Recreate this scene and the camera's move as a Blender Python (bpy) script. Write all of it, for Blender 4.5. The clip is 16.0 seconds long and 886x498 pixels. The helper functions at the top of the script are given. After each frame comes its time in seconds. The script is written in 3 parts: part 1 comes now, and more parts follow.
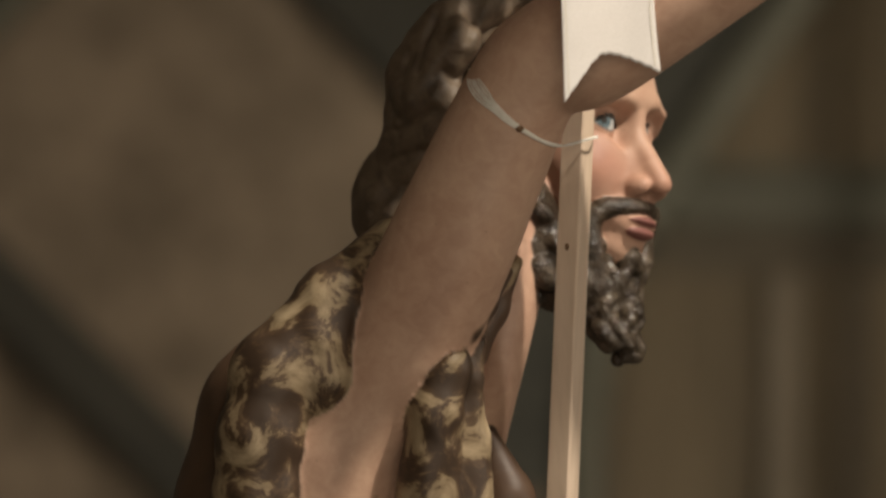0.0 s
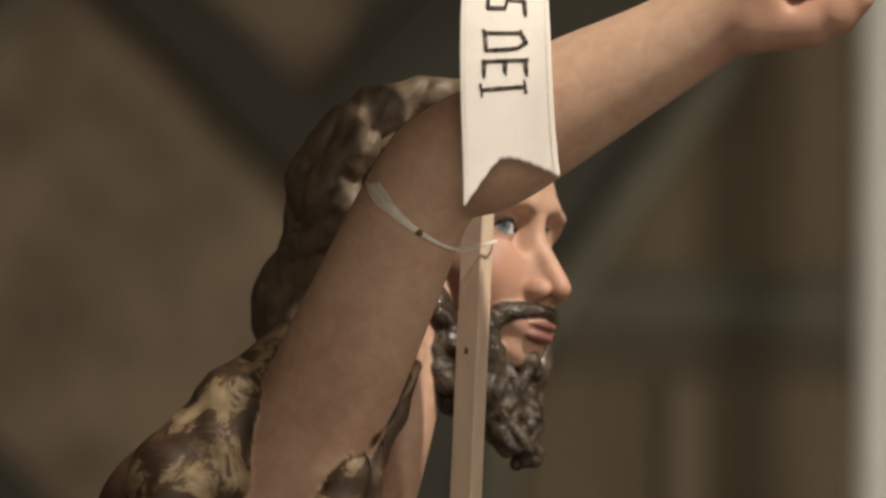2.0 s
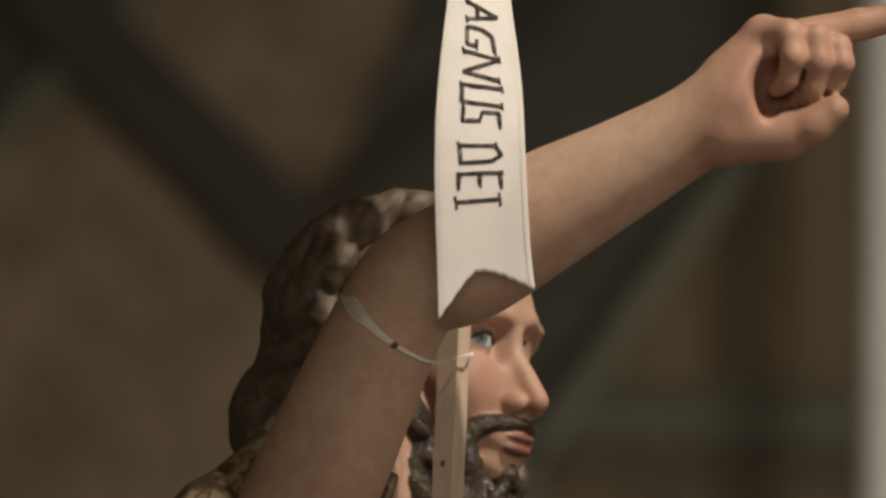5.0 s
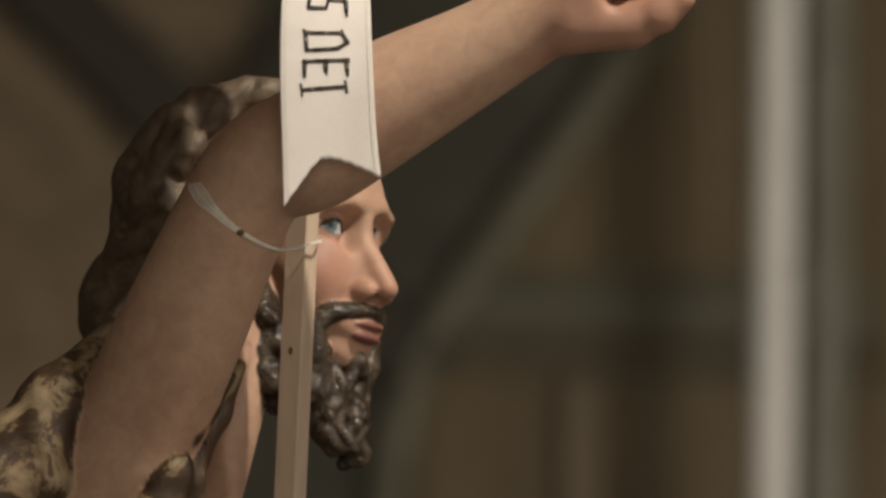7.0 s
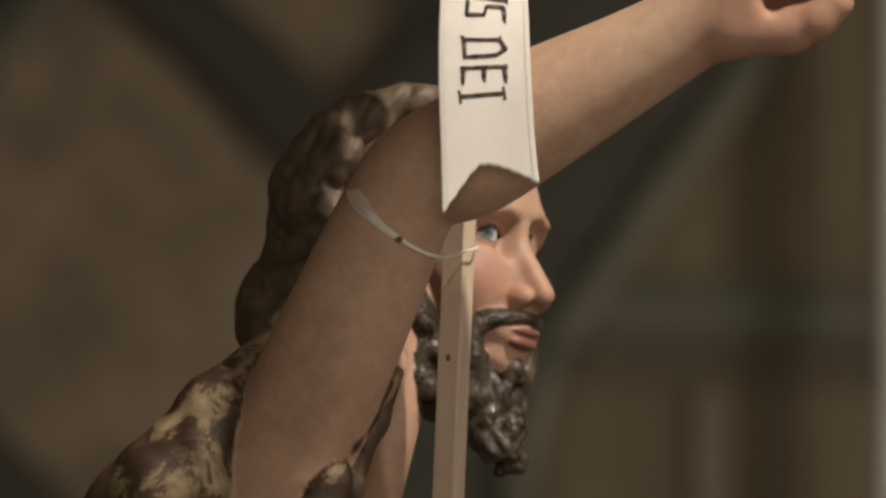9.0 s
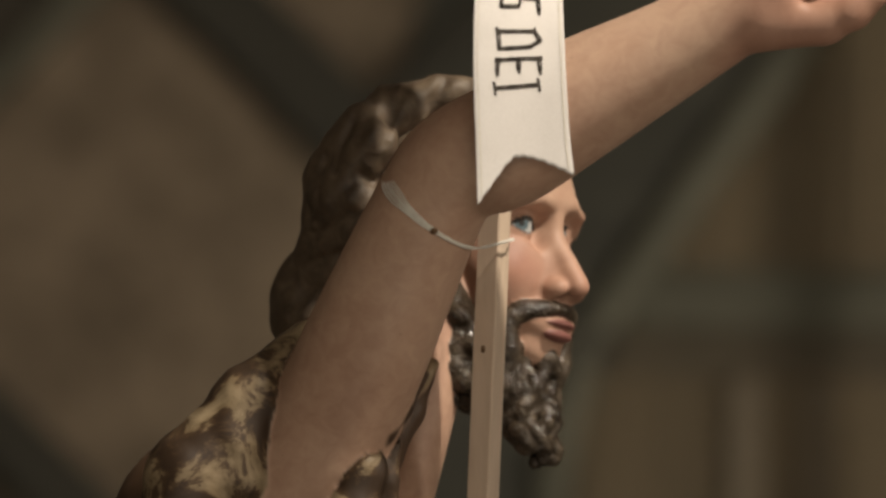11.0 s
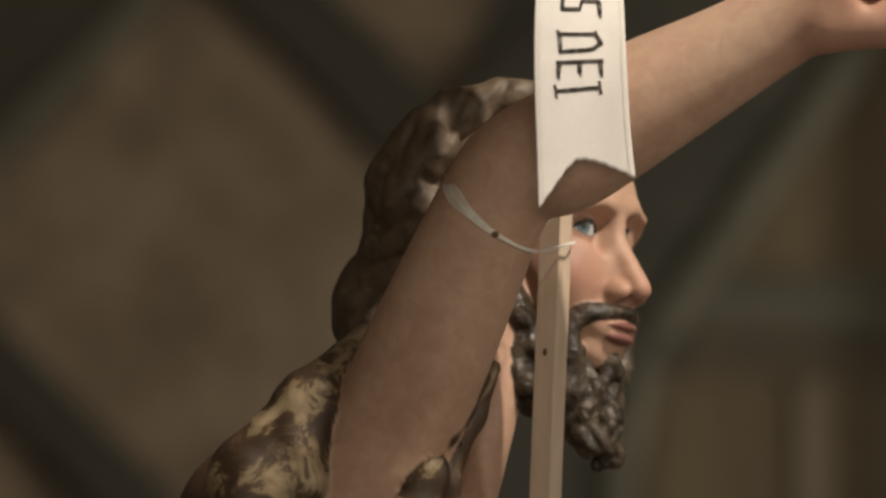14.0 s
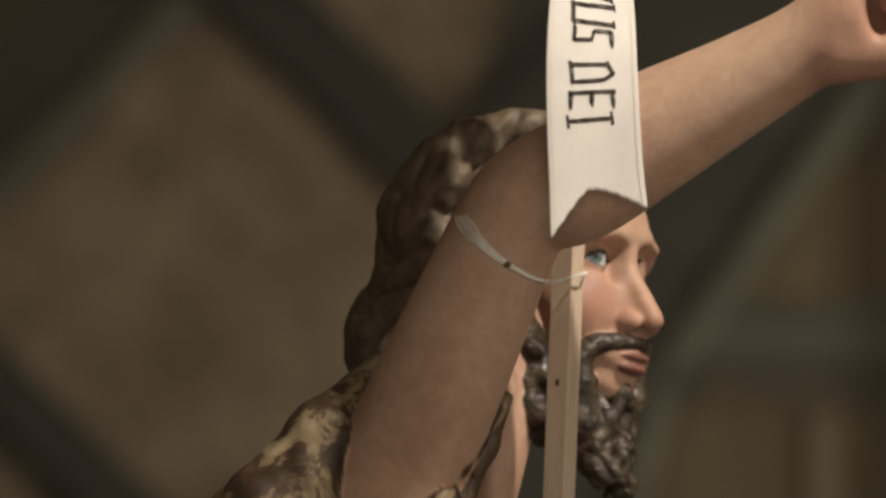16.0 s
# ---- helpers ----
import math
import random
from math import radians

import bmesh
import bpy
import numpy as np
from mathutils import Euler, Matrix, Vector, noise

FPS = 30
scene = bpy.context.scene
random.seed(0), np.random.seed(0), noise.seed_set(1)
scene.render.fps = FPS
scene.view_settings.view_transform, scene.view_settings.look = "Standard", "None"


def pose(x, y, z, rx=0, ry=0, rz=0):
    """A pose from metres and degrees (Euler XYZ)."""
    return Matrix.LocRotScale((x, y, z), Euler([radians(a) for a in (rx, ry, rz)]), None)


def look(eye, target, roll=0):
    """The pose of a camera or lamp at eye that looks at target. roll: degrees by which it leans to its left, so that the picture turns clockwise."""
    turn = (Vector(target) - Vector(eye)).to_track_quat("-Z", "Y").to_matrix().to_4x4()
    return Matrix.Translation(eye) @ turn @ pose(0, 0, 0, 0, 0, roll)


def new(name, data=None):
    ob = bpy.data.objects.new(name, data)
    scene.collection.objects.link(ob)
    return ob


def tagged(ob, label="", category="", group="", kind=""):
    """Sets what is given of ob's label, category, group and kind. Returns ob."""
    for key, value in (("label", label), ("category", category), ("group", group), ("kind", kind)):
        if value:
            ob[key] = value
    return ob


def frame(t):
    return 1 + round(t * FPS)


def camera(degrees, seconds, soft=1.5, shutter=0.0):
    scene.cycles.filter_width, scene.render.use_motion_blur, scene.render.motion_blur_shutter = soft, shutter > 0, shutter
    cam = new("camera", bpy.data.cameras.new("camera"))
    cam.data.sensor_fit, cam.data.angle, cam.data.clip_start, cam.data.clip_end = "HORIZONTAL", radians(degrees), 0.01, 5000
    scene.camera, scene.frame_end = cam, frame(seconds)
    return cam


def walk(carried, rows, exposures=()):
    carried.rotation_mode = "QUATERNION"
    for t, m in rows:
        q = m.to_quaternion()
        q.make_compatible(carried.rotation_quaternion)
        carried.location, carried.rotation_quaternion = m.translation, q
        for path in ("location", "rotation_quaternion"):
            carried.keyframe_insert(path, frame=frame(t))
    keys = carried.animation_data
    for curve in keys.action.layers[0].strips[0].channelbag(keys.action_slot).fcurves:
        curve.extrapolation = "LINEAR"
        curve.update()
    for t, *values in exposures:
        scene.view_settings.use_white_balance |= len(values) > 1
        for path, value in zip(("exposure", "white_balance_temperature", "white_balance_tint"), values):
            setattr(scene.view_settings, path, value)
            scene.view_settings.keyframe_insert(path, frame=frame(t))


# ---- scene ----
# A painted wooden saint in a dim hall, seen through a long lens from four metres away.
F, D, SC = 10400.0, 4.0, 2600.0     # lens in picture units, distance to the statue, picture units per metre there
PITCH, LEAN, EYE = 10.0, 1.2, 1.55
cam = camera(8.6221, 16.0, soft=2.7)
cam.data.dof.use_dof = True
cam.data.dof.focus_distance = 3.97
cam.data.dof.aperture_fstop = 5.4
# seconds, sideways step of the eye, yaw, pitch
ROWS = [
    (0, -0.0127, 1.0241, 8.7254),
    (0.5, -0.0213, 0.9121, 9.4813),
    (1, -0.0185, 0.4979, 9.4092),
    (1.5, -0.0156, 0.2589, 9.4389),
    (2, -0.0098, 0.0940, 9.7598),
    (2.5, -0.0040, 0.0409, 9.6870),
    (3, -0.0017, -0.0204, 9.6294),
    (3.5, 0.0000, 0.0045, 10.0007),
    (4, 0.0023, 0.1799, 10.6394),
    (4.2, 0.0046, 0.3265, 10.8997),
    (6.3, 0.0381, -0.1025, 10.1964),
    (6.5, 0.0404, -0.3502, 9.8522),
    (7, 0.0635, -0.5802, 9.7971),
    (7.5, 0.0635, -0.5892, 9.7973),
    (8, 0.0508, -0.5350, 9.8679),
    (8.5, 0.0438, -0.3708, 9.9422),
    (9, 0.0346, 0.5582, 9.8280),
    (9.2, 0.0335, 0.7200, 9.7528),
    (11.3, 0.0358, 0.9064, 9.7391),
    (11.5, 0.0363, 0.7790, 9.8301),
    (12, 0.0363, 0.7451, 9.8390),
    (12.5, 0.0363, 0.3297, 10.6578),
    (13, 0.0369, 0.8001, 9.8131),
    (13.5, 0.0387, 1.2649, 9.6739),
    (14, 0.0392, 1.5781, 9.7571),
    (14.5, 0.0392, 1.6863, 10.0041),
    (15, 0.0392, 1.8671, 10.0391),
    (15.5, 0.0392, 1.8328, 10.0564),
    (16, 0.0392, 1.7046, 10.0503),
]
walk(cam, [(t, pose(x, 0, EYE, 0, 0, yaw) @ pose(0, 0, 0, 90 + pitch) @ pose(0, 0, 0, 0, 0, LEAN)) for t, x, yaw, pitch in ROWS],
     exposures=[(0, 0.20), (1, 0.18), (2.5, 0.14), (3.5, 0.10), (4.2, -0.10), (6.3, -0.42), (6.5, -0.38), (7, -0.15), (7.5, -0.06), (8.5, -0.08), (9.2, -0.06), (11.5, 0.04), (12.5, 0.0), (16, 0.0)])

# ---------------------------------------------------------------- light
world = bpy.data.worlds.new("world")
scene.world = world
world.use_nodes = True
world.node_tree.nodes["Background"].inputs[0].default_value = (0.02, 0.018, 0.015, 1)
world.node_tree.nodes["Background"].inputs[1].default_value = 0.3


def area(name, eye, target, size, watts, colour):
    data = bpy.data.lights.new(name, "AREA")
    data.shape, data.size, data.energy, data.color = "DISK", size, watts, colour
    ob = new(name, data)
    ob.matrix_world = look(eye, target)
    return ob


WARM = (1.0, 0.885, 0.735)
spot = bpy.data.lights.new("spotlight", "SPOT")
spot.energy, spot.color, spot.shadow_soft_size = 1330, WARM, 0.14
spot.spot_size, spot.spot_blend = radians(7.4), 0.7
new("spotlight", spot).matrix_world = look((2.35, 1.4, 6.1), (0.02, 3.95, 2.28))
# Added soft fill from the front, from no known source
area("front_fill", (0.2, -3.9, 2.9), (0.0, 4.0, 2.1), 2.8, 98, (1.0, 0.885, 0.72))
# Unseen low light, put in to lift the undersides of arm and ribbon
area("low_fill", (0.5, 2.3, 1.0), (0.1, 4.0, 2.3), 0.9, 4.2, (1.0, 0.86, 0.70))
# Added light from the right, brightening the staff's edge and the forearm
area("side_fill", (4.0, 3.3, 2.7), (0.1, 3.97, 2.2), 0.8, 26, WARM)
# Two unseen lights added to brighten the right and left of the back wall
area("right_wall_fill", (3.4, 7.0, 2.3), (1.0, 11.9, 3.0), 1.6, 132, WARM)
area("left_wall_fill", (-2.6, 6.6, 5.4), (-0.9, 11.9, 3.6), 1.6, 22, WARM)

# ---------------------------------------------------------------- materials


def nodes_of(name):
    m = bpy.data.materials.new(name)
    m.use_nodes = True
    t = m.node_tree
    return m, t, t.nodes["Principled BSDF"]


def add(t, kind, **values):
    n = t.nodes.new(kind)
    for k, v in values.items():
        n.inputs[k].default_value = v
    return n


def ramp(t, source, stops):
    r = t.nodes.new("ShaderNodeValToRGB")
    e = r.color_ramp.elements
    while len(e) < len(stops):
        e.new(0.5)
    for s, (p, c) in zip(e, stops):
        s.position, s.color = p, (*c, 1)
    t.links.new(source, r.inputs[0])
    return r


def surface(name, c1, c2, scale=8.0, rough=0.6, bump=0.15, fine=90.0, stretch=(1, 1, 1), spec=0.4, coat=0.0):
    """Two colours mixed by broad and fine noise, with a fine relief."""
    m, t, p = nodes_of(name)
    co = add(t, "ShaderNodeTexCoord")
    mp = t.nodes.new("ShaderNodeMapping")
    mp.inputs["Scale"].default_value = stretch
    t.links.new(co.outputs["Object"], mp.inputs[0])
    big = add(t, "ShaderNodeTexNoise", Scale=scale, Detail=5.0, Roughness=0.6)
    small = add(t, "ShaderNodeTexNoise", Scale=fine, Detail=3.0)
    for n in (big, small):
        t.links.new(mp.outputs[0], n.inputs["Vector"])
    mix = add(t, "ShaderNodeMath")
    mix.operation = "MULTIPLY_ADD"
    mix.inputs[1].default_value = 0.35
    t.links.new(small.outputs[0], mix.inputs[0])
    sc = add(t, "ShaderNodeMath")
    sc.operation = "MULTIPLY"
    sc.inputs[1].default_value = 0.65
    t.links.new(big.outputs[0], sc.inputs[0])
    t.links.new(sc.outputs[0], mix.inputs[2])
    r = ramp(t, mix.outputs[0], [(0.34, c1), (0.66, c2)])
    t.links.new(r.outputs[0], p.inputs["Base Color"])
    b = add(t, "ShaderNodeBump", Strength=bump, Distance=0.004)
    t.links.new(mix.outputs[0], b.inputs["Height"])
    t.links.new(b.outputs[0], p.inputs["Normal"])
    p.inputs["Roughness"].default_value = rough
    p.inputs["Specular IOR Level"].default_value = spec
    p.inputs["Coat Weight"].default_value = coat
    return m


PLASTER = surface("brown_plaster", (0.078, 0.060, 0.039), (0.255, 0.197, 0.137), 4.2, 0.85, 0.2, 30)
DARK_TIMBER = surface("dark_timber", (0.020, 0.019, 0.013), (0.040, 0.037, 0.026), 3, 0.7, 0.2, 40, (1, 1, 4))
GREEN_STONE = surface("greenish_stone", (0.100, 0.099, 0.072), (0.155, 0.150, 0.114), 4, 0.75, 0.2, 40)
PLANK = surface("brown_plank", (0.074, 0.057, 0.032), (0.172, 0.132, 0.078), 3, 0.7, 0.2, 40, (6, 6, 0.5))
RAIL = surface("dull_stone", (0.075, 0.073, 0.052), (0.115, 0.111, 0.082), 4, 0.75, 0.2, 40)
DARK_SHEET = surface("dark_sheet", (0.028, 0.024, 0.016), (0.052, 0.043, 0.029), 4, 0.75, 0.2, 40)
RAIL_SHADE = surface("rail_shade", (0.056, 0.046, 0.029), (0.10, 0.081, 0.052), 4, 0.75, 0.2, 40)
RECESS_DARK = surface("recess_dark", (0.030, 0.030, 0.022), (0.058, 0.056, 0.042), 3, 0.7, 0.2, 40, (1, 1, 4))
PALE_STONE = surface("pale_stone", (0.115, 0.094, 0.064), (0.17, 0.14, 0.10), 4, 0.75, 0.2, 40)
WHITE_PAINT = surface("white_paint", (0.68, 0.685, 0.67), (0.77, 0.775, 0.76), 5, 0.28, 0.05, 60)
GREY_PAINT = surface("grey_paint", (0.145, 0.148, 0.122), (0.205, 0.208, 0.175), 5, 0.6, 0.05, 60)
LIME = surface("lime_plaster", (0.32, 0.27, 0.21), (0.42, 0.36, 0.29), 1.5, 0.9, 0.2, 25)
FLAG = surface("flagstone", (0.16, 0.15, 0.13), (0.27, 0.25, 0.21), 3, 0.6, 0.3, 30)
PEDESTAL = surface("pedestal_stone", (0.30, 0.27, 0.22), (0.42, 0.38, 0.32), 4, 0.6, 0.2, 40)
WOOD = surface("raw_pine", (0.52, 0.40, 0.295), (0.68, 0.54, 0.42), 30, 0.6, 0.12, 160, (1, 1, 0.06), 0.3)
KNOT = surface("pine_knot", (0.14, 0.08, 0.04), (0.22, 0.13, 0.07), 60, 0.7)
CLOTH = surface("white_cotton", (0.67, 0.635, 0.605), (0.77, 0.735, 0.705), 18, 0.9, 0.12, 700, (1, 1, 1), 0.1)
HEM = surface("hem_thread", (0.60, 0.56, 0.48), (0.74, 0.70, 0.61), 200, 0.9, 0.2, 900, (1, 1, 1), 0.1)
INK = surface("black_ink", (0.012, 0.010, 0.009), (0.085, 0.072, 0.06), 90, 0.8, 0.05, 300, (1, 1, 1), 0.2)
CORD = surface("cotton_cord", (0.70, 0.66, 0.58), (0.85, 0.81, 0.74), 200, 0.85, 0.3, 900, (1, 1, 1), 0.1)


def statue_material():
    """Oil paint on carved wood; the masks on the mesh name what is painted where."""
    m, t, p = nodes_of("statue_paint")
    co = add(t, "ShaderNodeTexCoord")

    def tex(scale, detail=4.0, dist=0.0, rough=0.55):
        n = add(t, "ShaderNodeTexNoise", Scale=scale, Detail=detail, Distortion=dist, Roughness=rough)
        t.links.new(co.outputs["Object"], n.inputs["Vector"])
        return n.outputs[0]

    def mask(name):
        n = t.nodes.new("ShaderNodeAttribute")
        n.attribute_name = name
        return n.outputs["Fac"]

    def mix(fac, a, b):
        n = t.nodes.new("ShaderNodeMix")
        n.data_type = "RGBA"
        t.links.new(fac, n.inputs[0])
        t.links.new(a, n.inputs[6])
        t.links.new(b, n.inputs[7])
        return n.outputs[2]

    tone = ramp(t, tex(9.0, 6.0, 0.4, 0.65), [(0.32, (0.40, 0.235, 0.162)), (0.52, (0.54, 0.35, 0.248)), (0.70, (0.62, 0.435, 0.322))]).outputs[0]
    brush = ramp(t, tex(75.0, 5.0, 0.8, 0.6), [(0.35, (0.43, 0.264, 0.188)), (0.65, (0.59, 0.40, 0.288))]).outputs[0]
    half = t.nodes.new("ShaderNodeValue")
    half.outputs[0].default_value = 0.42
    skin = mix(half.outputs[0], tone, brush)
    blush_shade = ramp(t, tex(40.0), [(0.3, (0.34, 0.15, 0.105)), (0.7, (0.42, 0.195, 0.135))]).outputs[0]
    hair = ramp(t, tex(70.0, 6.0, 0.6), [(0.30, (0.066, 0.045, 0.029)), (0.55, (0.120, 0.086, 0.056)), (0.78, (0.19, 0.142, 0.095))]).outputs[0]
    beard = ramp(t, tex(70.0, 6.0, 0.6), [(0.30, (0.022, 0.016, 0.011)), (0.55, (0.056, 0.042, 0.029)), (0.78, (0.13, 0.102, 0.072))]).outputs[0]
    fur = ramp(t, tex(27.0, 7.0, 0.7, 0.66), [(0.44, (0.046, 0.027, 0.015)), (0.49, (0.085, 0.051, 0.027)), (0.52, (0.20, 0.145, 0.083)), (0.70, (0.42, 0.325, 0.205))]).outputs[0]
    cloak = ramp(t, tex(26.0), [(0.3, (0.045, 0.024, 0.013)), (0.7, (0.095, 0.054, 0.030))]).outputs[0]
    lips = ramp(t, tex(60.0), [(0.3, (0.17, 0.066, 0.055)), (0.7, (0.25, 0.105, 0.086))]).outputs[0]
    white = ramp(t, tex(80.0), [(0.3, (0.40, 0.42, 0.42)), (0.7, (0.52, 0.53, 0.52))]).outputs[0]
    iris = ramp(t, tex(300.0), [(0.3, (0.05, 0.085, 0.105)), (0.7, (0.11, 0.16, 0.185))]).outputs[0]
    black = ramp(t, tex(300.0), [(0.3, (0.012, 0.010, 0.008)), (0.7, (0.03, 0.022, 0.016))]).outputs[0]
    c = skin
    for name, col in (("blush_shade", blush_shade), ("fur", fur), ("cloak", cloak), ("hair", hair), ("beard", beard), ("lips", lips), ("eye", white), ("iris", iris), ("dark", black)):
        c = mix(mask(name), c, col)
    # worn specks where the paint has chipped
    speck = ramp(t, tex(130.0, 2.0), [(0.73, (0, 0, 0)), (0.80, (0.4, 0.4, 0.4))])
    chip = ramp(t, tex(8.0), [(0.0, (0.10, 0.065, 0.04)), (1.0, (0.20, 0.14, 0.09))]).outputs[0]
    c = mix(speck.outputs[0], c, chip)
    t.links.new(c, p.inputs["Base Color"])
    b1 = add(t, "ShaderNodeBump", Strength=0.10, Distance=0.003)
    t.links.new(tex(60.0, 5.0), b1.inputs["Height"])
    b2 = add(t, "ShaderNodeBump", Distance=0.006)
    t.links.new(tex(90.0, 5.0, 1.2), b2.inputs["Height"])
    weak = add(t, "ShaderNodeMath")
    weak.operation = "MULTIPLY"
    weak.inputs[1].default_value = 0.22
    t.links.new(mask("hair"), weak.inputs[0])
    both = add(t, "ShaderNodeMath")
    both.operation = "MULTIPLY_ADD"
    both.inputs[1].default_value = 0.4
    t.links.new(mask("beard"), both.inputs[0])
    t.links.new(weak.outputs[0], both.inputs[2])
    t.links.new(both.outputs[0], b2.inputs["Strength"])
    t.links.new(b1.outputs[0], b2.inputs["Normal"])
    t.links.new(b2.outputs[0], p.inputs["Normal"])
    rr = ramp(t, mask("beard"), [(0.0, (0.54, 0.54, 0.54)), (1.0, (0.19, 0.19, 0.19))])
    t.links.new(rr.outputs[0], p.inputs["Roughness"])
    p.inputs["Specular IOR Level"].default_value = 0.45
    return m


STATUE = statue_material()

# ---------------------------------------------------------------- helpers
TURN = pose(0, 0, 0, 90 + PITCH) @ pose(0, 0, 0, 0, 0, LEAN)
TURN3 = np.array(TURN.to_3x3())


def at(x, y, w=0.0):
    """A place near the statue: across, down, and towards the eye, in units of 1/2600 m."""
    d = D - w / SC
    return Vector(TURN3 @ np.array([(x - 784) / F * d, (441 - y) / F * d, -d])) + Vector((0, 0, EYE))


def on_wall(x, y, plane):
    """Where the line of sight through a place in the first plan meets the plane Y = plane."""
    v = Vector(TURN3 @ np.array([(x - 784) / F, (441 - y) / F, -1.0]))
    return Vector((0, 0, EYE)) + v * (plane / v.y)


def link(name, me, material, parent=None, label="", smooth=False):
    me.materials.append(material)
    if smooth:
        me.polygons.foreach_set("use_smooth", [True] * len(me.polygons))
    ob = new(name, me)
    if parent:
        ob.parent = parent
    if label:
        ob["label"] = label
    return ob


def part(name, bm, material, parent=None, label="", smooth=False):
    bmesh.ops.recalc_face_normals(bm, faces=bm.faces)
    me = bpy.data.meshes.new(name)
    bm.to_mesh(me)
    bm.free()
    return link(name, me, material, parent, label, smooth)


def box_bm(lo, hi, bevel=0.0, m=None):
    bm = bmesh.new()
    lo, hi = Vector(lo), Vector(hi)
    bmesh.ops.create_cube(bm, size=1.0, matrix=Matrix.Translation((lo + hi) / 2) @ Matrix.Diagonal((*(hi - lo), 1)))
    if bevel:
        bmesh.ops.bevel(bm, geom=list(bm.edges), offset=bevel, segments=2, affect="EDGES", profile=0.5)
    if m:
        bm.transform(m)
    return bm


def structure(name, lo, hi, material, label):
    return tagged(part(name, box_bm(lo, hi), material), label, "", "", "structure")


# ---------------------------------------------------------------- the hall
WY = 11.85
structure("floor", (-6, -5, -0.2), (6, 12.4, 0), FLAG, "worn grey flagstone floor of the hall")
structure("wall_south", (-6, -5.3, 0), (6, -5, 7.2), LIME, "plain lime-plastered wall")
structure("wall_west", (-6.3, -5.3, 0), (-6, 12.4, 7.2), LIME, "plain lime-plastered wall")
structure("wall_east", (6, -5.3, 0), (6.3, 12.4, 7.2), LIME, "plain lime-plastered wall")
structure("ceiling", (-6.3, -5.3, 7.2), (6.3, 12.4, 7.4), LIME, "plain plastered ceiling")
structure("wall_north", (-6, WY, 0), (6, 12.4, 7.2), PLASTER, "blotched brown plaster wall behind the statue")


def beam(name, a, b, width, depth, material, label, cat, front=0.0):
    """A straight timber on the north wall between two places of the plan."""
    p, q = on_wall(*a, WY), on_wall(*b, WY)
    length, mid = (q - p).length, (p + q) / 2
    ang = math.degrees(math.atan2(q.z - p.z, q.x - p.x))
    bm = box_bm((-length / 2, -depth - front, -width / 2), (length / 2, 0.02, width / 2), 0.012)
    ob = part(name, bm, material)
    ob.matrix_world = pose(mid.x, WY, mid.z, 0, -ang, 0)
    return tagged(ob, label, cat, "timbers crossing the plaster wall")


# diagonal braces and their pale battens
beam("diagonal_brace", (-285, -490), (915, 710), 0.168, 0.09, DARK_TIMBER, "dark-stained diagonal timber brace on brown plaster", "brace")
beam("diagonal_brace", (-900, 45), (300, 1245), 0.135, 0.09, DARK_TIMBER, "dark-stained diagonal timber brace on brown plaster", "brace")
beam("diagonal_brace", (1018, -220), (548, 250), 0.075, 0.07, DARK_TIMBER, "short dark timber brace rising the other way", "brace")
beam("batten", (-420, 470), (420, -370), 0.06, 0.05, RAIL, "thin greenish batten crossing the brown panel", "batten")


# A flat sheet; the darkness of the recess is put into its colour
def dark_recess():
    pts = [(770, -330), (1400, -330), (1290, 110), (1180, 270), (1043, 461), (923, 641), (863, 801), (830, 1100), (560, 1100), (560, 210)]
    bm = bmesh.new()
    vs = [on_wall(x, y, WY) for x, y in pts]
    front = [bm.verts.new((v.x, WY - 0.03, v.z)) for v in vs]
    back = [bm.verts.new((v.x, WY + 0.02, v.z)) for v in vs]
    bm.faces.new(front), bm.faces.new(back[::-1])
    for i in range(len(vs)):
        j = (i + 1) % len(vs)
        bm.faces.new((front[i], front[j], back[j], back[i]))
    return tagged(part("recess_sheet", bm, RECESS_DARK), "flat sheet coloured as the dark recess beside the arch", "panel")


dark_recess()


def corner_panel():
    """A dark sheet over the upper corner beyond the batten."""
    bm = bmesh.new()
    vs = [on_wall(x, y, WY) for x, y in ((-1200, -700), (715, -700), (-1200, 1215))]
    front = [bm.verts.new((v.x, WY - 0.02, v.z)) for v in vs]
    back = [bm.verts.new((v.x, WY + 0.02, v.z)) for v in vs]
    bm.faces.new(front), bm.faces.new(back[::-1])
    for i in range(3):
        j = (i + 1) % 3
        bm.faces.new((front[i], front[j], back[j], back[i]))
    return tagged(part("corner_panel", bm, DARK_SHEET), "dark flat sheet over the corner beyond the thin batten", "panel")


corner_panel()


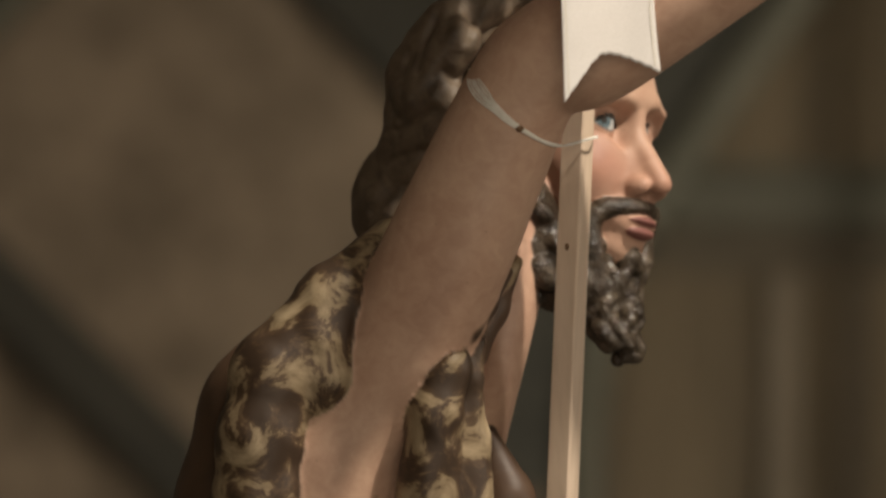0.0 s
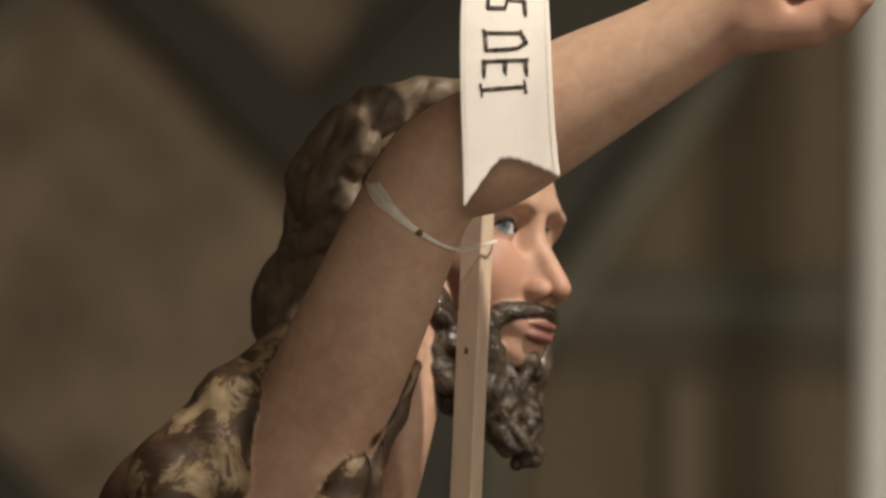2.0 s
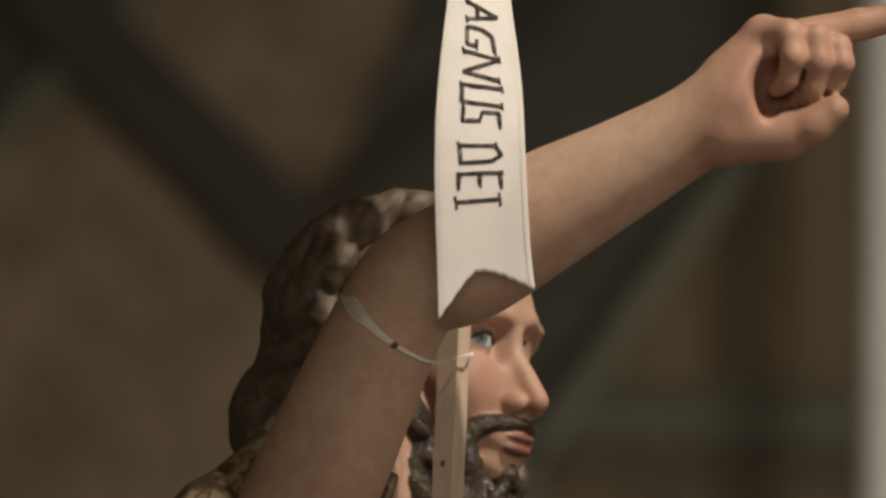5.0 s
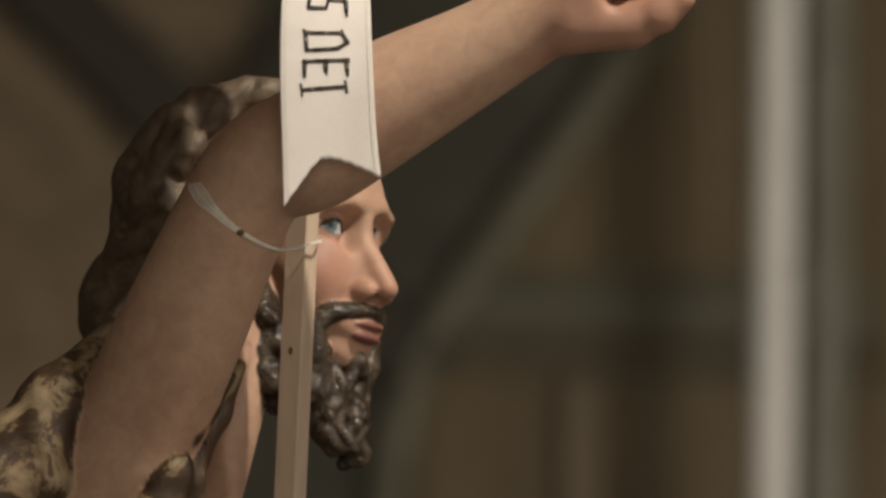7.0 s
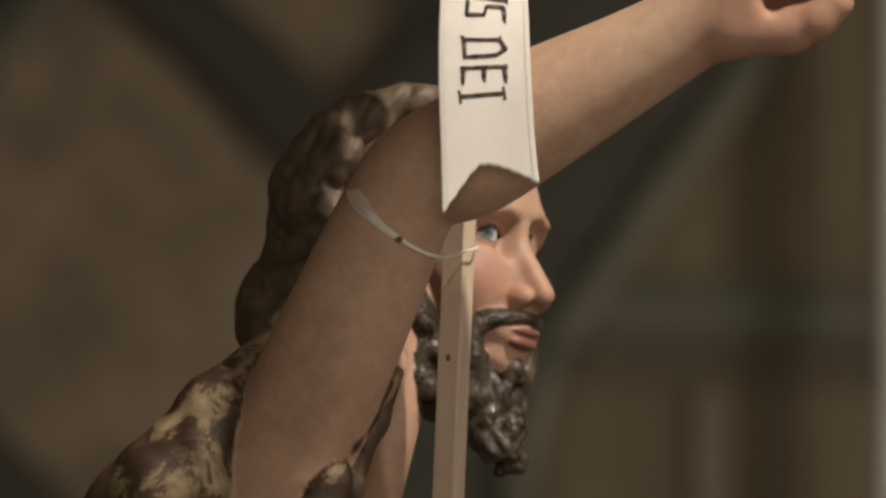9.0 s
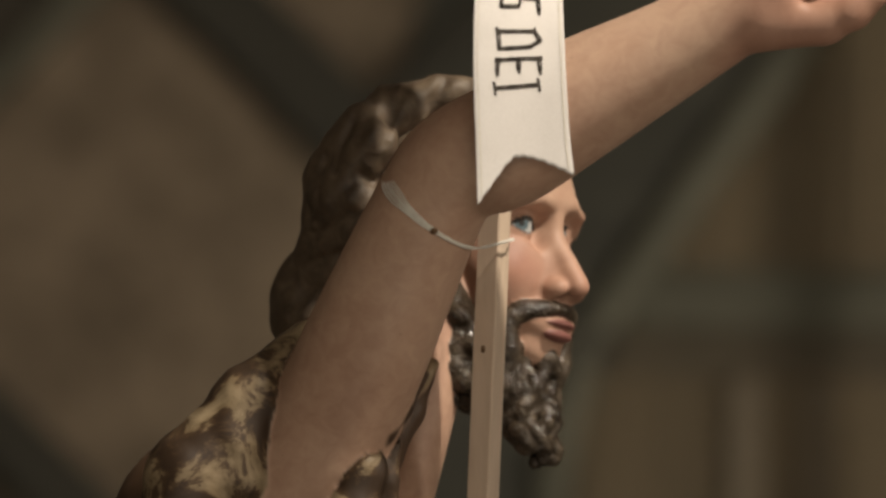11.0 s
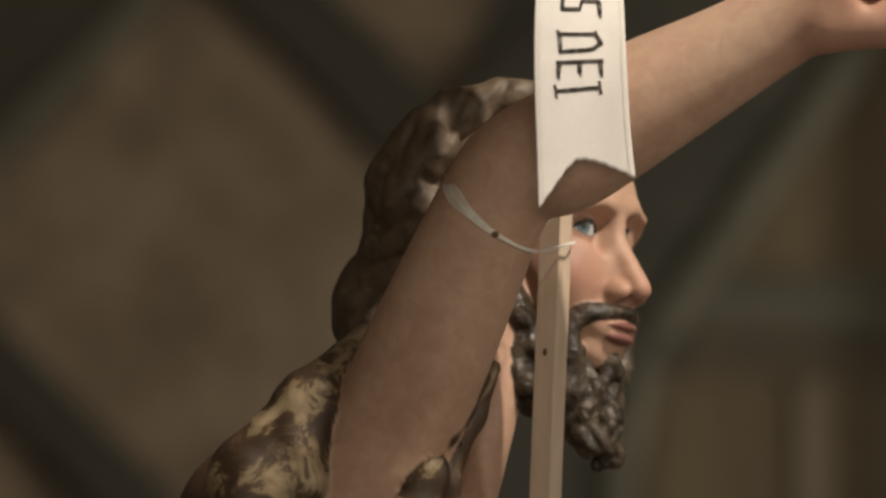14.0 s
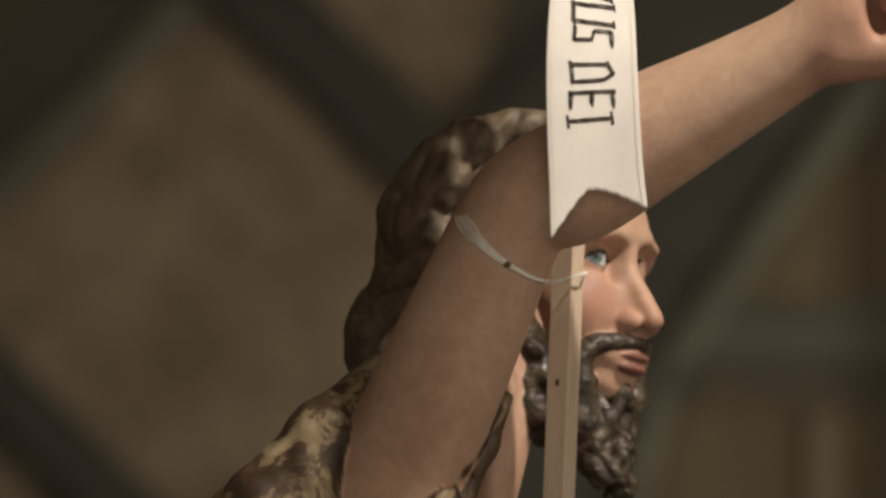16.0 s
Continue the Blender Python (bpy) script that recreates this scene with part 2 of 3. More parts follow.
def arch_rib():
    """A curved moulded rib, swept along an arc."""
    bm = bmesh.new()
    ctrl = [(1420, -60), (1300, 95), (1223, 211), (1043, 461), (923, 641), (863, 801), (835, 1000), (830, 1250)]
    pts = [on_wall(x, y, WY) for x, y in ctrl]
    path = []
    for i in range(len(pts) - 1):
        p0, p1, p2, p3 = pts[max(i - 1, 0)], pts[i], pts[i + 1], pts[min(i + 2, len(pts) - 1)]
        for k in range(6):
            u = k / 6
            path.append(0.5 * ((2 * p1) + (p2 - p0) * u + (2 * p0 - 5 * p1 + 4 * p2 - p3) * u * u + (3 * p1 - p0 - 3 * p2 + p3) * u ** 3))
    path.append(pts[-1])
    prof = [(-0.038, 0.02), (-0.038, -0.06), (-0.024, -0.085), (0.0, -0.095), (0.024, -0.085), (0.038, -0.06), (0.038, 0.02)]
    rings = []
    for i, p in enumerate(path):
        d = path[min(i + 1, len(path) - 1)] - path[max(i - 1, 0)]
        n = Vector((-d.z, 0, d.x)).normalized()
        rings.append([bm.verts.new((p.x + n.x * a, WY + b, p.z + n.z * a)) for a, b in prof])
    for r, s in zip(rings, rings[1:]):
        for k in range(len(prof)):
            l = (k + 1) % len(prof)
            bm.faces.new((r[k], r[l], s[l], s[k]))
    bm.faces.new(rings[0]), bm.faces.new(rings[-1][::-1])
    return tagged(part("arch_rib", bm, GREEN_STONE), "greenish moulded stone rib of a tall arch", "arch rib")


arch_rib()


def slab(name, x0, y0, x1, y1, back, front, material, label, cat, bevel=0.01):
    """An upright block on the wall covering a rectangle of the plan."""
    a, b = on_wall(x0, y1, WY), on_wall(x1, y0, WY)
    return tagged(part(name, box_bm((a.x, WY - front, a.z), (b.x, WY + back, b.z), bevel), material), label, cat, "pilasters below the rail" if name == "pilaster" else "")


# planked field inside the arch, rail, painted shade under it, and pilasters
planks = new("plank_panel")
tagged(planks, "upright brown planks boarding the arch opening", "panelling")
a, b = on_wall(1010, 545, WY), on_wall(1500, -330, WY)
planks.location = (a.x, WY, a.z)
n = 9
for i in range(n):
    w = (b.x - a.x) / n
    hgt = b.z - a.z if i > 3 else (b.z - a.z) * (0.22 + 0.2 * i)
    ob = part("plank", box_bm((i * w + 0.003, -0.020 - 0.004 * (i % 3), 0), ((i + 1) * w - 0.003, 0.015, hgt), 0.003), PLANK, planks)


def stone_rail():
    """A rail with a rounded upper moulding and a thin fillet below."""
    a, b = on_wall(985, 632, WY), on_wall(1700, 541, WY)
    root = tagged(new("stone_rail"), "greenish moulded stone rail across the arch", "rail")
    root.location = (a.x, WY, a.z)
    w, h = b.x - a.x, b.z - a.z
    part("rail_body", box_bm((0, -0.05, 0.02), (w, 0.02, h - 0.034), 0.006), RAIL, root)
    part("upper_moulding", box_bm((0, -0.075, h - 0.032), (w, 0.02, h), 0.013), RAIL, root)
    part("lower_fillet", box_bm((0, -0.062, 0), (w, 0.02, 0.018), 0.006), RAIL, root)


def boarding(name, x0, y0, x1, y1, count, label):
    """Upright boards side by side, each a little forward of or behind the next."""
    a, b = on_wall(x0, y1, WY), on_wall(x1, y0, WY)
    root = tagged(new(name), label, "panelling")
    root.location = (a.x, WY, a.z)
    w = (b.x - a.x) / count
    for k in range(count):
        part("board", box_bm((k * w + 0.003, -0.024 - 0.005 * (k * 2 % 3), 0), ((k + 1) * w - 0.003, 0.015, b.z - a.z), 0.003), PLANK, root)


stone_rail()
# strip carrying the shade below the rail in its own dark colour
slab("shadow_board", 930, 634, 1700, 722, 0.02, 0.024, RAIL_SHADE, "board under the stone rail, coloured dark for the rail's shade", "board")
boarding("lower_panel", 880, 724, 1572, 1400, 12, "brown upright boarding below the stone rail")
slab("pilaster", 1143, 726, 1212, 1400, 0.02, 0.075, PALE_STONE, "narrow pale stone pilaster below the rail", "pilaster")
slab("pilaster", 1282, 726, 1334, 1400, 0.02, 0.065, PALE_STONE, "narrow pale stone pilaster below the rail", "pilaster")


def column(x0, x1, y_front):
    """A slim white round column with base and collar."""
    p, q = on_wall(x0, 441, y_front), on_wall(x1, 441, y_front)
    r, cx = (q.x - p.x) / 2, (p.x + q.x) / 2
    bm = bmesh.new()
    prof = [(0, r * 1.9), (0.12, r * 1.9), (0.16, r * 1.5), (0.22, r * 1.35), (0.27, r), (6.75, r * 0.97), (6.8, r * 1.3), (6.9, r * 1.4), (7.05, r * 1.9), (7.2, r * 1.9)]
    rings = [[bm.verts.new((rr * math.cos(k * math.tau / 40), rr * math.sin(k * math.tau / 40), z)) for k in range(40)] for z, rr in prof]
    for s, u in zip(rings, rings[1:]):
        for k in range(40):
            bm.faces.new((s[k], s[(k + 1) % 40], u[(k + 1) % 40], u[k]))
    bm.faces.new(rings[0][::-1]), bm.faces.new(rings[-1])
    ob = part("column", bm, WHITE_PAINT, smooth=True)
    ob.location = (cx, y_front, 0)
    return tagged(ob, "slim white-painted round column from floor to ceiling", "column")


column(1494, 1570, 11.4)
slab("grey_pier", 1574, -900, 1662, 2600, 0.02, 0.08, GREY_PAINT, "grey-painted flat pier beside the white column", "pier")
boarding("side_panel", 1664, -900, 2100, 1500, 7, "brown upright boarding beyond the grey pier")

# ---------------------------------------------------------------- the statue: one carved and painted figure


def smin(a, b, k):
    h = np.clip(0.5 + 0.5 * (b - a) / k, 0, 1)
    return b + (a - b) * h - k * h * (1 - h)


def smax(a, b, k):
    return -smin(-a, -b, k)


def ball(p, c, r):
    return np.sqrt((p[0] - c[0]) ** 2 + (p[1] - c[1]) ** 2 + (p[2] - c[2]) ** 2) - r


def egg(p, c, r):
    x, y, z = (p[0] - c[0]) / r[0], (p[1] - c[1]) / r[1], (p[2] - c[2]) / r[2]
    k0 = np.sqrt(x * x + y * y + z * z) + 1e-6
    k1 = np.sqrt((x / r[0]) ** 2 + (y / r[1]) ** 2 + (z / r[2]) ** 2) + 1e-9
    return k0 * (k0 - 1) / k1


def limb(p, a, b, ra, rb):
    a, b = np.array(a, float), np.array(b, float)
    v = b - a
    h = np.clip(((p[0] - a[0]) * v[0] + (p[1] - a[1]) * v[1] + (p[2] - a[2]) * v[2]) / v.dot(v), 0, 1)
    return np.sqrt((p[0] - a[0] - h * v[0]) ** 2 + (p[1] - a[1] - h * v[1]) ** 2 + (p[2] - a[2] - h * v[2]) ** 2) - (ra + (rb - ra) * h)


def chain(p, pts, k):
    d = None
    for (a, ra), (b, rb) in zip(pts, pts[1:]):
        e = limb(p, a, b, ra, rb)
        d = e if d is None else smin(d, e, k)
    return d


def waves(p, s, a):
    """A woven ripple for carved hair."""
    x, y, z = p[0] / s, p[1] / s, p[2] / s
    return a * np.sin(x * 2.1 + 1.7 * np.sin(y * 0.9 + 0.6 * z)) * np.sin(y * 0.8 - z * 1.1 + np.sin(x * 0.7))


ARM = [((490, 850, 20), 116), ((585, 640, 100), 112), ((700, 390, 175), 97), ((752, 332, 192), 100), ((820, 305, 200), 110), ((950, 225, 212), 106), ((1100, 144, 236), 88), ((1225, 73, 260), 76), ((1305, 20, 270), 80)]


def swept(ctrl, steps):
    """Points and radii along a smooth curve through the given ones."""
    c = [np.array((*p, r), float) for p, r in ctrl]
    out = []
    for i in range(len(c) - 1):
        p0, p1, p2, p3 = c[max(i - 1, 0)], c[i], c[i + 1], c[min(i + 2, len(c) - 1)]
        for k in range(steps):
            u = k / steps
            out.append(0.5 * (2 * p1 + (p2 - p0) * u + (2 * p0 - 5 * p1 + 4 * p2 - p3) * u * u + (3 * p1 - p0 - 3 * p2 + p3) * u ** 3))
    out.append(c[-1])
    return [(tuple(q[:3]), float(q[3])) for q in out]


ARM_CURVE = swept(ARM, 9)


def arm(p):
    return chain(p, ARM_CURVE, 6)


HX, HY, HW = 736, 440, -440
FACING, TILT = radians(35), radians(12)      # the face turned towards the eye, and tipped back


def to_head(p):
    """Forward, up and sideways in the head's own frame."""
    x, y, w = p[0] - HX, HY - p[1], p[2] - HW
    ct, st = math.cos(TILT), math.sin(TILT)
    up, near = y * ct - w * st, y * st + w * ct
    c, n = math.cos(FACING), math.sin(FACING)
    return (x * c + near * n, up, -x * n + near * c)


rng = np.random.default_rng(7)
LOCKS, CURLS = [], []
for i in range(10):
    # corkscrew ringlets hanging round the chin
    ang = -2.25 + 4.5 * (i + 0.5) / 10
    ph, low = rng.uniform(0, 6), rng.uniform(405, 452)
    turns = rng.uniform(1.7, 2.4) * (1 if i % 2 else -1)
    pts = []
    for k in range(13):
        u = k / 12
        rad, a = 52 - 14 * u, ang * (1 - 0.25 * u)
        coil = 11 + 3 * math.sin(ph + 4 * u)
        q = ph + math.tau * turns * u
        pts.append(((130 + 24 * u + rad * math.cos(a) + coil * math.cos(q), -260 - (low - 260) * u, rad * math.sin(a) + coil * math.sin(q)), (16.5 - 3.5 * u) * (1 + 0.18 * math.sin(ph + 9 * u))))
    LOCKS.append(pts)
for i in range(6):
    u, ang = rng.random(), rng.uniform(-2.2, 2.2)
    CURLS.append(((142 + 10 * u + (54 - 14 * u) * math.cos(ang), -310 - 120 * u, (52 - 14 * u) * math.sin(ang)), rng.uniform(15, 21)))
for i in range(26):
    u = rng.random()
    CURLS.append(((55 + 85 * u + rng.uniform(-30, 30), -150 - 190 * u + rng.uniform(-25, 25), 142 - 80 * u + rng.uniform(10, 36)), rng.uniform(15, 24)))
for i in range(26):
    # tight curls along the near side of the jaw
    u = rng.random()
    CURLS.append(((48 + 52 * u + rng.uniform(-24, 24), -205 - 135 * u + rng.uniform(-24, 24), 128 - 34 * u + rng.uniform(16, 42)), rng.uniform(16, 24)))

EYE_AT = (158, -34, 58)      # centre of an eyeball, sideways for the near one


def face_skin(h):
    d = smin(egg(h, (0, 20, 0), (224, 178, 170)), egg(h, (98, -115, 0), (120, 190, 108)), 36)
    for s in (1, -1):
        # brow, cheekbone, socket, eyeball and lids
        d = smin(d, chain(h, [((208, 8, 18 * s), 13), ((206, 9, 48 * s), 12), ((201, -6, 80 * s), 12), ((166, -20, 106 * s), 13)], 12), 24)
        d = smin(d, ball(h, (140, -122, 68 * s), 54), 34)
        d = smax(d, -egg(h, (218, -36, 58 * s), (54 if s > 0 else 34, 27, 46)), 20)
        d = smax(d, -egg(h, (216, -48, 38 * s), (38, 36, 24)), 13)
        e = (EYE_AT[0], EYE_AT[1], EYE_AT[2] * s)
        d = smin(d, ball(h, e, 34), 3)
        lid = h[1] - e[1] - 8 + 0.012 * (h[2] - e[2]) ** 2
        d = smin(d, smax(ball(h, e, 38.5), -lid, 2), 3)
        d = smin(d, smax(ball(h, e, 36.8), h[1] - e[1] + 18 - 0.012 * (h[2] - e[2]) ** 2, 4), 7)
    nose = chain(h, swept([((208, -20, 0), 13), ((211, -56, 0), 14), ((234, -102, 0), 18), ((261, -149, 0), 19)], 4), 4)
    d = smin(d, limb(h, (194, -46, 0), (216, -138, 0), 16, 31), 20)
    d = smin(d, nose, 11)
    for s in (1, -1):
        d = smin(d, egg(h, (226, -153, 27 * s), (28, 19, 17)), 10)
        d = smax(d, -egg(h, (236, -177, 18 * s), (20, 13, 11)), 6)
    d = smin(d, egg(h, (192, -205, 0), (38, 42, 62)), 20)
    d = smin(d, egg(h, (172, -246, 0), (32, 38, 54)), 16)
    d = smax(d, -limb(h, (246, -180, 0), (248, -200, 0), 6, 6), 8)
    return d


def lips_of(h):
    a = egg(h, (220, -213, 0), (18, 9, 46)) + 0.003 * h[2] ** 2
    b = egg(h, (214, -232, 0), (17, 11, 38))
    return smin(a, b, 1.5)


def beard_of(h):
    d = chain(h, [((40, -120, 140), 44), ((65, -190, 132), 46), ((95, -265, 108), 46), ((128, -322, 50), 50), ((140, -332, 0), 50)], 16)
    d = smin(d, chain(h, [((40, -120, -118), 40), ((90, -265, -92), 42), ((128, -322, -46), 48)], 16), 10)
    d = smin(d, chain(h, [((52, -200, 124), 48), ((66, -275, 110), 50), ((92, -330, 84), 44)], 14), 10)
    d = smin(d, limb(h, (134, -322, 0), (152, -405, 0), 42, 28), 14)
    for s in (1, -1):
        d = smin(d, chain(h, [((164, -214, 82 * s), 18), ((160, -262, 78 * s), 24), ((146, -305, 56 * s), 32)], 8), 8)
    for lock in LOCKS:
        d = smin(d, chain(h, lock, 2), 1.2)
    for c, r in CURLS:
        d = smin(d, ball(h, c, r), 6)
    for s in (1, -1):
        d = smin(d, chain(h, swept([((229, -188, 5 * s), 11), ((212, -190, 38 * s), 16), ((180, -197, 72 * s), 18), ((160, -226, 86 * s), 18)], 3), 4), 6)
    return d + waves(h, 13, 1.0)


# grooves between the carved waves of the hair: points along each, width, depth
GROOVES = [([(648, 196), (622, 250), (604, 300)], 9, 9), ([(588, 205), (584, 240), (566, 290)], 7, 7), ([(715, 192), (676, 240), (640, 300)], 8, 8), ([(556, 250), (535, 300), (520, 352)], 8, 8),
           ([(506, 322), (492, 380), (490, 440)], 7, 7), ([(566, 352), (580, 366)], 9, 13), ([(470, 462), (512, 452), (548, 420)], 9, 9), ([(430, 545), (470, 512), (530, 492)], 9, 10), ([(440, 600), (480, 560), (520, 545)], 8, 8)]


def hair_of(p, h):
    p = (p[0], p[1], p[2] + 120)
    d = egg(h, (-20, 32, 0), (240, 184, 185))
    d = smax(d, h[0] - 100 - 0.55 * (h[1] - 60), 14)
    locks = [((650, 236, -120), (534, 308, -110), 40, 42), ((575, 262, -100), (506, 366, -120), 40, 44), ((506, 340, -110), (494, 470, -140), 34, 40),
             ((590, 300, -60), (520, 400, -80), 44, 46), ((525, 420, -90), (468, 550, -170), 40, 46), ((560, 400, -60), (500, 560, -150), 46, 58),
             ((800, 206, -140), (700, 212, -136), 26, 30), ((720, 210, -140), (610, 236, -130), 30, 40)]
    for a, b, ra, rb in locks:
        d = smin(d, limb(p, a, b, ra, rb), 15)
    d = smin(d, egg(p, (478, 590, -215), (78, 116, 120)), 8)
    d = smin(d, limb(h, (60, 20, 160), (40, -110, 150), 46, 42), 10)
    flat = (p[0], p[1], np.zeros_like(p[0]))
    for line, wide, deep in GROOVES:
        r = np.minimum.reduce([limb(flat, (*a, 0), (*b, 0), 0, 0) for a, b in zip(line, line[1:])])
        d = d + 0.6 * deep * np.exp(-(r / wide) ** 2)
    strand = np.sin((p[0] * 0.75 + p[1] * 0.42 + 14 * np.sin(p[1] / 60 + p[2] / 80)) / 5.5)
    return d + waves(p, 46, 1.6) + 1.3 * strand


def head_parts(p):
    h = to_head(p)
    neck = limb(p, (664, 610, -300), (566, 980, -140), 106, 112)
    skin = smin(face_skin(h), neck, 20)
    return {"skin": skin, "lips": lips_of(h), "beard": beard_of(h), "hair": hair_of(p, h)}


def body_parts(p):
    a = arm(p)
    # fist with curled fingers, thumb below, forefinger pointing on
    a0, p0 = a, p
    p = (p[0], p[1], p[2] - 182)
    palm = smin(a, egg(p, (1345, -15, 95), (75, 78, 62)), 24)
    palm = smin(palm, limb(p, (1285, -24, 88), (1354, -93, 92), 42, 37), 14)
    palm = smin(palm, limb(p, (1290, 79, 100), (1390, 83, 110), 60, 46), 22)
    palm = smax(palm, -egg(p, (1370, -2, 176), (38, 60, 122)), 20)
    palm = smin(palm, chain(p, [((1380, 84, 112), 42), ((1440, 66, 130), 34), ((1478, 38, 138), 27)], 14), 12)
    for x, top, bot, w, r in ((1402, -97, -14, 150, 24), (1448, -96, 2, 142, 23), (1488, -80, -8, 128, 22)):
        f = chain(p, [((x - 42, top + 12, w - 62), r + 2), ((x - 2, top + 6, w - 4), r), ((x + 4, (top + bot) / 2, w + 8), r), ((x - 8, bot, w - 4), r - 4), ((x - 26, bot + 14, w - 34), r - 6)], 8)
        palm = smin(palm, f, 3)
    palm = smin(palm, limb(p, (1350, -94, 98), (1398, -99, 142), 34, 25), 12)
    palm = smin(palm, ball(p, (1440, 2, 80), 42), 10)
    palm = smin(palm, chain(p, [((1420, -92, 70), 32), ((1520, -112, 60), 29), ((1610, -128, 55), 25), ((1690, -138, 55), 18)], 10), 8)
    p = p0
    torso = smin(egg(p, (345, 1120, -60), (150, 300, 165)), limb(p, (482, 845, 15), (368, 1030, -10), 112, 112), 40)
    skin = np.minimum(smin(palm, torso, 40), limb(p, (664, 610, -300), (566, 980, -140), 106, 112))
    fur = chain(p, [((478, 668, -30), 58), ((378, 760, 40), 70), ((262, 890, 70), 76), ((236, 1000, 80), 74), ((232, 1110, 70), 76), ((240, 1240, 60), 80)], 26)
    fur = smin(fur, chain(p, [((352, 750, 70), 42), ((352, 830, 74), 58), ((352, 890, 74), 56), ((350, 925, 66), 48)], 20), 20)
    lap = chain(p, [((690, 690, -60), 14), ((654, 748, -8), 13), ((624, 815, 58), 14), ((604, 900, 60), 26), ((592, 1010, 30), 54), ((590, 1240, 30), 72)], 14)
    lap = smin(lap, chain(p, [((586, 832, 88), 28), ((570, 876, 98), 38), ((548, 960, 98), 46), ((535, 1100, 70), 60)], 20), 6)
    fur = np.minimum(fur, lap) + waves(p, 24, 2.0) + waves((p[1], p[0], p[2]), 7, 0.7)
    fur = smax(fur, -(a - 4), 6)
    cloak = chain(p, [((400, 790, -120), 92), ((255, 950, -120), 118), ((215, 1120, -120), 125), ((225, 1240, -110), 130)], 30)
    # an added dark lining stands for the deep shade between arm and lapel
    cloak = np.minimum(cloak, chain(p, [((676, 705, -70), 20), ((640, 770, -20), 34), ((590, 850, 30), 46), ((556, 910, 30), 54), ((536, 1000, 10), 58), ((530, 1240, 0), 70)], 20))
    cloak = np.minimum(cloak, chain(p, [((674, 708, -10), 12), ((630, 765, 68), 24), ((598, 806, 88), 28), ((584, 836, 84), 24)], 20))
    cloak = smin(cloak, chain(p, [((640, 1000, -60), 22), ((672, 1110, -50), 50), ((690, 1240, -50), 80)], 12), 8)
    cloak = smin(cloak, egg(p, (430, 1240, -80), (250, 150, 190)), 20) + 3 * np.sin(p[0] / 23 + np.sin(p[1] / 60))
    return {"skin": skin, "fur": fur, "cloak": cloak}


def union(parts):
    return np.minimum.reduce(list(parts.values()))


def carve(fn, lo, hi, step, block=5):
    """Surface nets over a distance field, sampled finely only near the surface."""
    lo, hi = np.array(lo, float), np.array(hi, float)
    nb = np.ceil((hi - lo) / (step * block)).astype(int)
    cs = step * block
    cx, cy, cz = [lo[i] + (np.arange(nb[i]) + 0.5) * cs - 0.5 * step for i in range(3)]
    cg = np.meshgrid(cx, cy, cz, indexing="ij")
    coarse = fn([g.ravel().astype(np.float32) for g in cg]).reshape(nb)
    full = np.repeat(np.repeat(np.repeat(coarse, block, 0), block, 1), block, 2).astype(np.float32)
    near = np.abs(full) < cs * 1.25
    idx = np.argwhere(near)
    pts = (lo + idx * step).astype(np.float32)
    full[near] = fn([pts[:, 0], pts[:, 1], pts[:, 2]])
    # keep the border outside, so that the shell closes
    for ax in range(3):
        for s in (0, -1):
            sl = [slice(None)] * 3
            sl[ax] = s
            full[tuple(sl)] = np.maximum(full[tuple(sl)], 0.5)
    ins = full < 0
    n = np.array(full.shape) - 1
    count = np.zeros(n, np.int8)
    for dx in (0, 1):
        for dy in (0, 1):
            for dz in (0, 1):
                count += ins[dx:n[0] + dx, dy:n[1] + dy, dz:n[2] + dz]
    cells = np.argwhere((count > 0) & (count < 8))
    ids = -np.ones(n, np.int64)
    ids[tuple(cells.T)] = np.arange(len(cells))
    acc, num = np.zeros((len(cells), 3)), np.zeros(len(cells))
    corners = [np.array((i, j, k)) for i in (0, 1) for j in (0, 1) for k in (0, 1)]
    for a in corners:
        for b in corners:
            if (b - a).sum() == 1 and (b - a).min() >= 0:
                va, vb = full[tuple((cells + a).T)], full[tuple((cells + b).T)]
                hit = (va < 0) != (vb < 0)
                f = np.where(hit, va / np.where(hit, va - vb, 1), 0)
                acc += hit[:, None] * (a + f[:, None] * (b - a))
                num += hit
    verts = lo + (cells + acc / num[:, None]) * step
    faces = []
    for ax in range(3):
        u, v = (ax + 1) % 3, (ax + 2) % 3
        sl0, sl1 = [slice(1, -1)] * 3, [slice(1, -1)] * 3
        sl0[ax], sl1[ax] = slice(0, -1), slice(1, None)
        s0, s1 = ins[tuple(sl0)], ins[tuple(sl1)]
        e = np.argwhere(s0 != s1)
        flip = s0[tuple(e.T)]
        off = np.ones(3, int)
        off[ax] = 0
        e = e + off
        eu, ev = np.eye(3, dtype=int)[u], np.eye(3, dtype=int)[v]
        q = np.stack([ids[tuple((e - eu - ev).T)], ids[tuple((e - ev).T)], ids[tuple(e.T)], ids[tuple((e - eu).T)]], 1)
        q[~flip] = q[~flip][:, ::-1]
        faces.append(q)
    faces = np.concatenate(faces)
    return verts, faces[(faces >= 0).all(1)]


